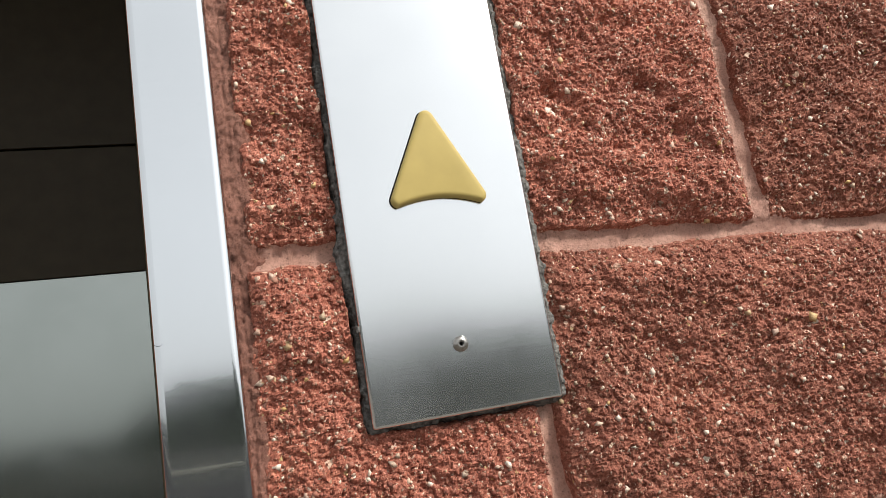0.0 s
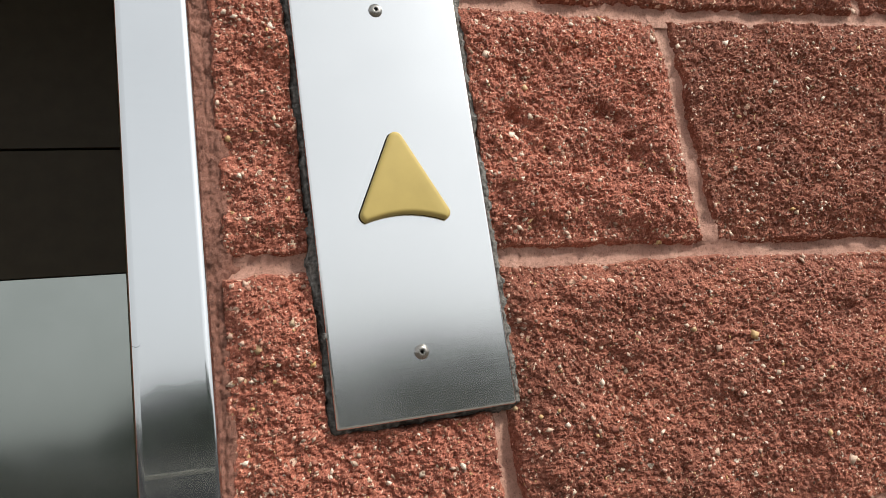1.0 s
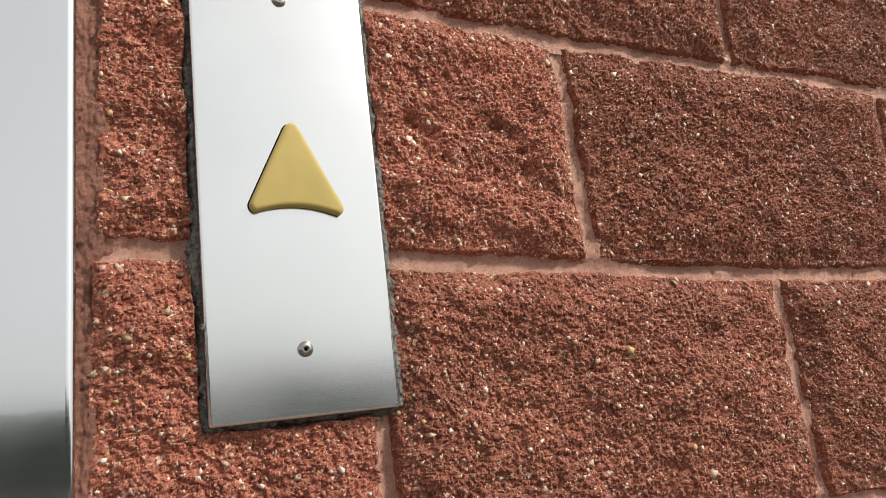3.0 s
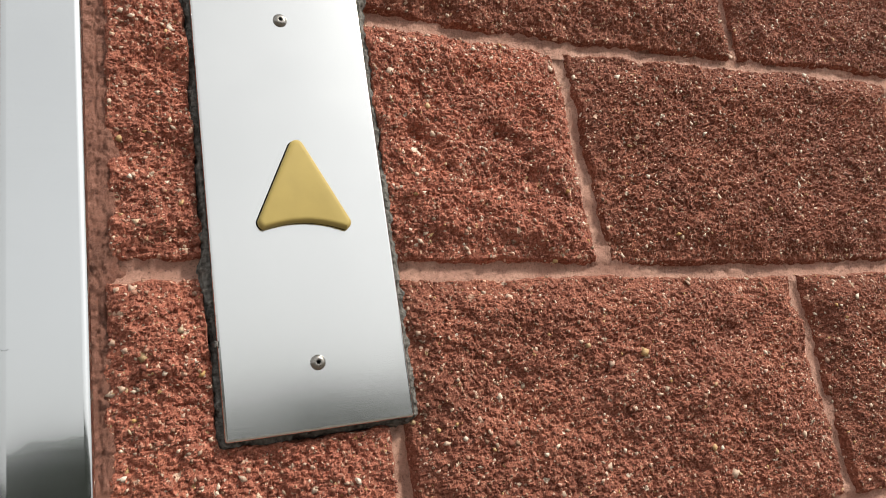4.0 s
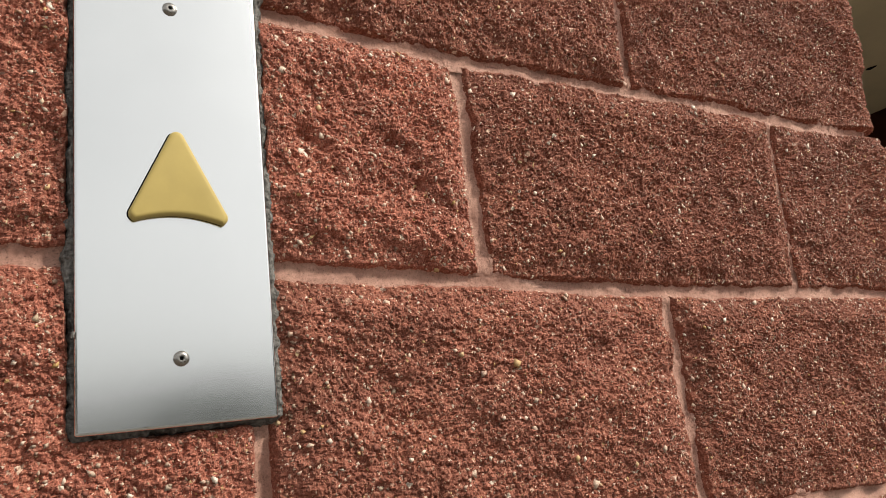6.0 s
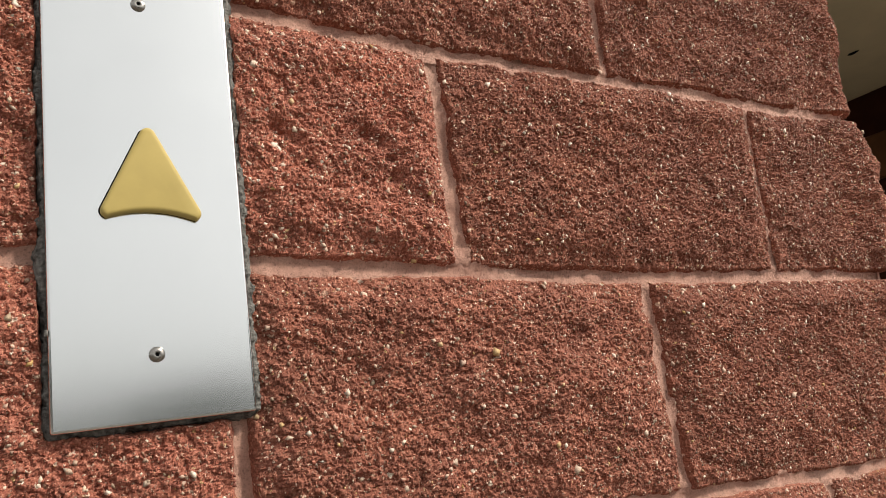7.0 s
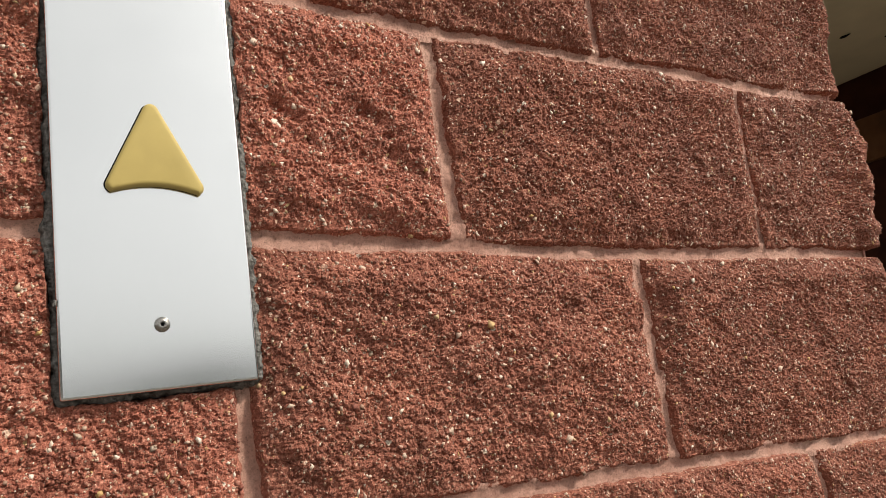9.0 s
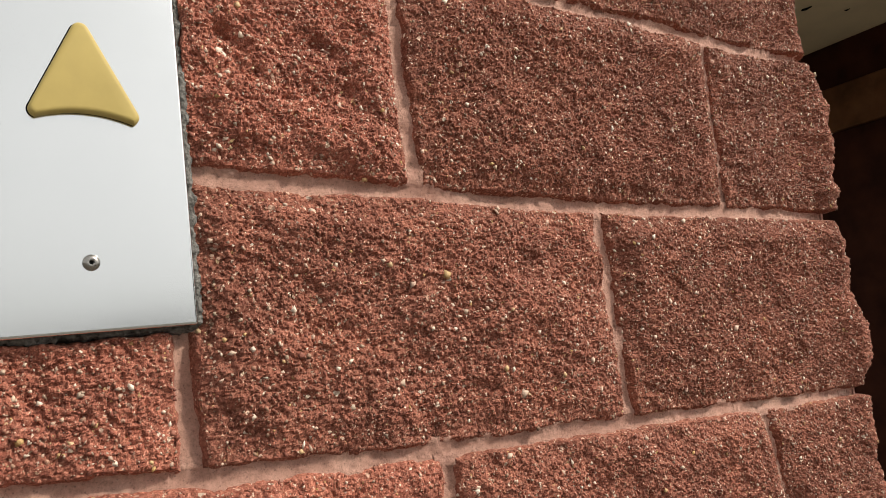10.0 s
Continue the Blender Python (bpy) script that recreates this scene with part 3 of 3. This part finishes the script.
# ---- lift opening: steel jamb and the car behind it ----
def jamb():
    r, y0, y1 = 0.0045, -0.020, 0.13
    xa, xb = -0.1965, -0.1535
    pts = [(xa, y1)]
    for cx, a0 in ((xa + r, 180), (xb - r, 270)):
        for k in range(7):
            a = radians(a0 + 15 * k)
            pts.append((cx + r * math.cos(a), y0 + r + r * math.sin(a)))
    pts.append((xb, 0.012))
    pts.append((xb - 0.004, y1))
    bm = bmesh.new()
    rings = []
    for z in (0.0, 2.12):
        lean = -math.tan(radians(0.9)) * (z - 1.0)
        rings.append([bm.verts.new((x + lean, y, z)) for x, y in pts])
    n = len(pts)
    for i in range(n):
        j = (i + 1) % n
        bm.faces.new((rings[0][i], rings[0][j], rings[1][j], rings[1][i]))
    bm.faces.new(rings[0][::-1])
    bm.faces.new(rings[1])
    bmesh.ops.recalc_face_normals(bm, faces=bm.faces[:])
    ob = part("door_jamb", bm, JAMB)
    shade_smooth(ob, 35)
    for p in ob.data.polygons:
        p.use_smooth = p.area < 0.03
    return tagged(ob, "upright brushed stainless steel jamb with rounded edges beside the blocks", "door frame", kind="structure")


frame_jamb = jamb()


def wire(name, points, radius, mat, parent, label=""):
    """A fine line through the points, as a tube."""
    bm = bmesh.new()
    rings = []
    for x, y, z in points:
        rings.append([bm.verts.new((x + radius * math.cos(a), y + 0.4 * radius * math.sin(a), z + radius * math.sin(a) * 0.3)) for a in (0, 1.57, 3.14, 4.71)])
    for a, b in zip(rings, rings[1:]):
        for k in range(4):
            bm.faces.new((a[k], a[(k + 1) % 4], b[(k + 1) % 4], b[k]))
    bmesh.ops.recalc_face_normals(bm, faces=bm.faces[:])
    return part(name, bm, mat, parent, label)


wire("scratch", [(-0.1815 - 0.006 * t ** 0.8, -0.0201, 0.8836 - 0.012 * t) for t in np.linspace(0, 1, 12)], 0.00005, SCRATCH, frame_jamb, "fine bright scratch")
wire("scratch", [(-0.173 + 0.006 * t, -0.0201, 0.871 - 0.010 * t) for t in np.linspace(0, 1, 6)], 0.00005, SCRATCH, frame_jamb, "fine bright scratch")
wire("scratch", [(-0.1945 + 0.004 * t, -0.0201, 0.966 - 0.001 * math.sin(3 * t)) for t in np.linspace(0, 1, 6)], 0.00018, SHADOW_GAP, frame_jamb, "fine dark scratch")

lift = empty("lift_car", "dim lift car with satin steel lower panels and dark upper panels", "lift")
BACK = 1.0
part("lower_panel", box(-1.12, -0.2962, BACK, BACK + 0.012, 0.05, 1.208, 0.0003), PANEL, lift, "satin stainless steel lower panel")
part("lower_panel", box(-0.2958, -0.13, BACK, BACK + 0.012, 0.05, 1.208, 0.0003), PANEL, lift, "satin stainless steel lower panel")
part("upper_panel", box(-1.12, -0.13, BACK, BACK + 0.012, 1.210, 1.449, 0.001), DARK, lift, "dark brown laminate panel")
part("upper_panel", box(-1.12, -0.13, BACK, BACK + 0.012, 1.4535, 2.2, 0.001), DARK, lift, "dark brown laminate panel")
part("backing", box(-1.14, -0.11, BACK + 0.013, BACK + 0.03, 0.0, 2.3), SHADOW_GAP, lift, "black joint backing")
part("side_wall", box(-0.135, -0.11, 0.14, BACK + 0.012, 0.0, 2.3), DARK, lift)
part("side_wall", box(-1.14, -1.125, 0.14, BACK + 0.012, 0.0, 2.3), DARK, lift)
part("car_ceiling", box(-1.14, -0.11, 0.14, BACK + 0.03, 2.3, 2.33), DARK, lift)
part("car_floor", box(-1.14, -0.11, 0.0, BACK + 0.03, 0.013, 0.03), DARK, lift)


# ---- call plate ----
YP = -0.014
call = empty("lift_call_plate", "brushed stainless steel lift call plate screwed to the block wall", "call button")


def leaned(x, z):
    c, s = math.cos(radians(PLEAN)), math.sin(radians(PLEAN))
    return PMX + c * x - s * z, PMZ + s * x + c * z


def place(ob):
    ob.matrix_basis = pose(PMX, 0, PMZ, 0, -PLEAN, 0)
    return ob


W2, H2 = (PX1 - PX0) / 2, (PZ1 - PZ0) / 2
ob = part("face_plate", box(-W2, W2, YP, YP + 0.006, -H2, H2, 0.0016, 4), PLATE, call)
for p in ob.data.polygons:
    p.use_smooth = p.area < 0.001
place(ob)
place(part("back_box", box(-W2 + 0.0025, W2 - 0.0025, YP + 0.006, 0.02, -H2 + 0.0025, H2 - 0.0025), SEAL, call, "dark back box"))


def sealant():
    """An uneven bead of sealant round the plate."""
    rings = []
    turn = []
    n = 900
    per = 4 * (W2 + H2)
    for k in range(n):
        d = per * k / n
        if d < 2 * W2:
            turn.append((-W2 + d, -H2, 0, -1))
        elif d < 2 * W2 + 2 * H2:
            turn.append((W2, -H2 + d - 2 * W2, 1, 0))
        elif d < 4 * W2 + 2 * H2:
            turn.append((W2 - (d - 2 * W2 - 2 * H2), H2, 0, 1))
        else:
            turn.append((-W2, H2 - (d - 4 * W2 - 2 * H2), -1, 0))
    bm = bmesh.new()
    for off, y in ((-0.003, -0.005), (0.0003, -0.0062), (0.0022, -0.0050), (0.0046, 0.004)):
        ring = []
        for k, (x, z, nx, nz) in enumerate(turn):
            w = (noise.noise((x * 160, z * 160, 3.1)) * 0.0026 + noise.noise((x * 60, z * 60, 1.7)) * 0.0016 + noise.noise((x * 520, z * 520, 5.3)) * 0.0012) * (off > 0.001)
            # smeared over the face of the blocks on one side
            smear = (0.0052 + 0.002 * noise.noise((x * 90, z * 90, 2.2))) * (nx > 0) * (off > -0.001)
            w += 0.0016 * (nx > 0) * (off > 0.001)
            if nx and off > 0.001:
                # lumps where the bed joints meet the plate
                w += 0.003 * math.exp(-((z + 0.052) / 0.009) ** 2) * (nx < 0) + 0.003 * math.exp(-((z - 0.140) / 0.012) ** 2) * (nx > 0)
            h = noise.noise((x * 220, z * 220, 7.7 + off * 900)) * 0.0012
            ring.append(bm.verts.new((x + nx * (off + w), y + h - smear, z + nz * (off + w))))
        rings.append(ring)
    for a, b in zip(rings, rings[1:]):
        for k in range(n):
            j = (k + 1) % n
            bm.faces.new((a[k], a[j], b[j], b[k]))
    bmesh.ops.recalc_face_normals(bm, faces=bm.faces[:])
    return bm


place(shade_smooth(part("sealant", sealant(), SEAL, call, "uneven dark grey sealant bead"), 180))


bm = box(-0.0009, 0.0009, -0.0013, 0.0007, -0.0018, 0.0018, 0.0005, 2)
for v in bm.verts:
    v.co += 0.0004 * noise.noise_vector(v.co * 900)
at = part("burr", bm, SEAL, call, "small dark nick in the plate edge")
at.location = (-0.0898, YP, 0.9625)


def arrow_outline(grow=0.0):
    """A triangle pointing up with rounded corners and a hollow base."""
    pts = []
    top, left, right, r = (0.0003, 0.0258), (-0.0233, -0.0228), (0.0249, -0.0242), 0.0048 + grow
    for (cx, cz), a0, a1 in ((right, -70, 27), (top, 27, 153), (left, 153, 250)):
        for k in range(9):
            a = radians(a0 + (a1 - a0) * k / 8)
            pts.append((cx + r * math.cos(a), cz + r * math.sin(a)))
    x0, z0 = pts[-1]
    for k in range(1, 16):
        t = k / 16
        x = x0 + (pts[0][0] - x0) * t
        pts.append((x, z0 + (pts[0][1] - z0) * t + 0.0046 * (1 - (2 * t - 1) ** 2)))
    return pts


def arrow_button():
    bm = bmesh.new()
    layers = ((0.0, YP), (0.0, -0.0168), (-0.0003, -0.0178), (-0.0009, -0.0186), (-0.0018, -0.0191), (-0.0032, -0.0193))
    rings = []
    for grow, y in layers:
        rings.append([bm.verts.new((x, y, z)) for x, z in arrow_outline(grow)])
    n = len(rings[0])
    for a, b in zip(rings, rings[1:]):
        for k in range(n):
            j = (k + 1) % n
            bm.faces.new((a[k], a[j], b[j], b[k]))
    bm.faces.new(rings[-1])
    bmesh.ops.recalc_face_normals(bm, faces=bm.faces[:])
    return bm


def at_plate(ob, x, z):
    u, v = leaned(x, z)
    ob.matrix_basis = pose(u, 0, v, 0, -PLEAN, 0)
    return ob


AX, AZ = 0.0, 1.0577 - PMZ
at_plate(shade_smooth(part("arrow_button", arrow_button(), GOLD, call, "ochre plastic arrow button pointing up"), 25), AX + 0.0006, AZ - 0.0001)
# Black sheet under the button: the shaded gap is painted, not cut.
shadow_gap = prism(arrow_outline(0.0002), YP - 0.0002, YP + 0.001)
at_plate(part("button_gap_shade", shadow_gap, SHADOW_GAP, call, "black sheet painting the shade in the gap round the button"), AX, AZ)


def screw_head():
    """A button head with a hexagon socket."""
    bm = bmesh.new()
    rings = []
    n = 24
    for r, d in ((0.0046, 0.0), (0.0046, 0.0005), (0.0040, 0.0014), (0.0030, 0.0020), (0.0019, 0.0022)):
        rings.append([bm.verts.new((r * math.cos(2 * math.pi * k / n), -d, r * math.sin(2 * math.pi * k / n))) for k in range(n)])
    for d in (0.0021, 0.0004):
        ring = []
        for k in range(n):
            a = 2 * math.pi * k / n
            r = 0.0013 / math.cos((a % (math.pi / 3)) - math.pi / 6)
            ring.append(bm.verts.new((r * math.cos(a), -d, r * math.sin(a))))
        rings.append(ring)
    for a, b in zip(rings, rings[1:]):
        for k in range(n):
            j = (k + 1) % n
            bm.faces.new((a[k], a[j], b[j], b[k]))
    bm.faces.new(rings[-1])
    bmesh.ops.recalc_face_normals(bm, faces=bm.faces[:])
    return bm


for z in (1.1745 - PMZ, 0.948 - PMZ):
    ob = shade_smooth(part("screw", screw_head(), SCREW, call, "steel button-head screw with a hex socket"), 30)
    u, v = leaned(0.0, z)
    ob.matrix_basis = pose(u, YP, v, 0, 12, 0)
    # Black insert that paints in the shade at the bottom of the socket.
    hole = part("socket", box(-0.00105, 0.00105, -0.0008, -0.0003, -0.00105, 0.00105, 0.0002, 1), SHADOW_GAP, ob, "black insert for the shade in the hex socket")
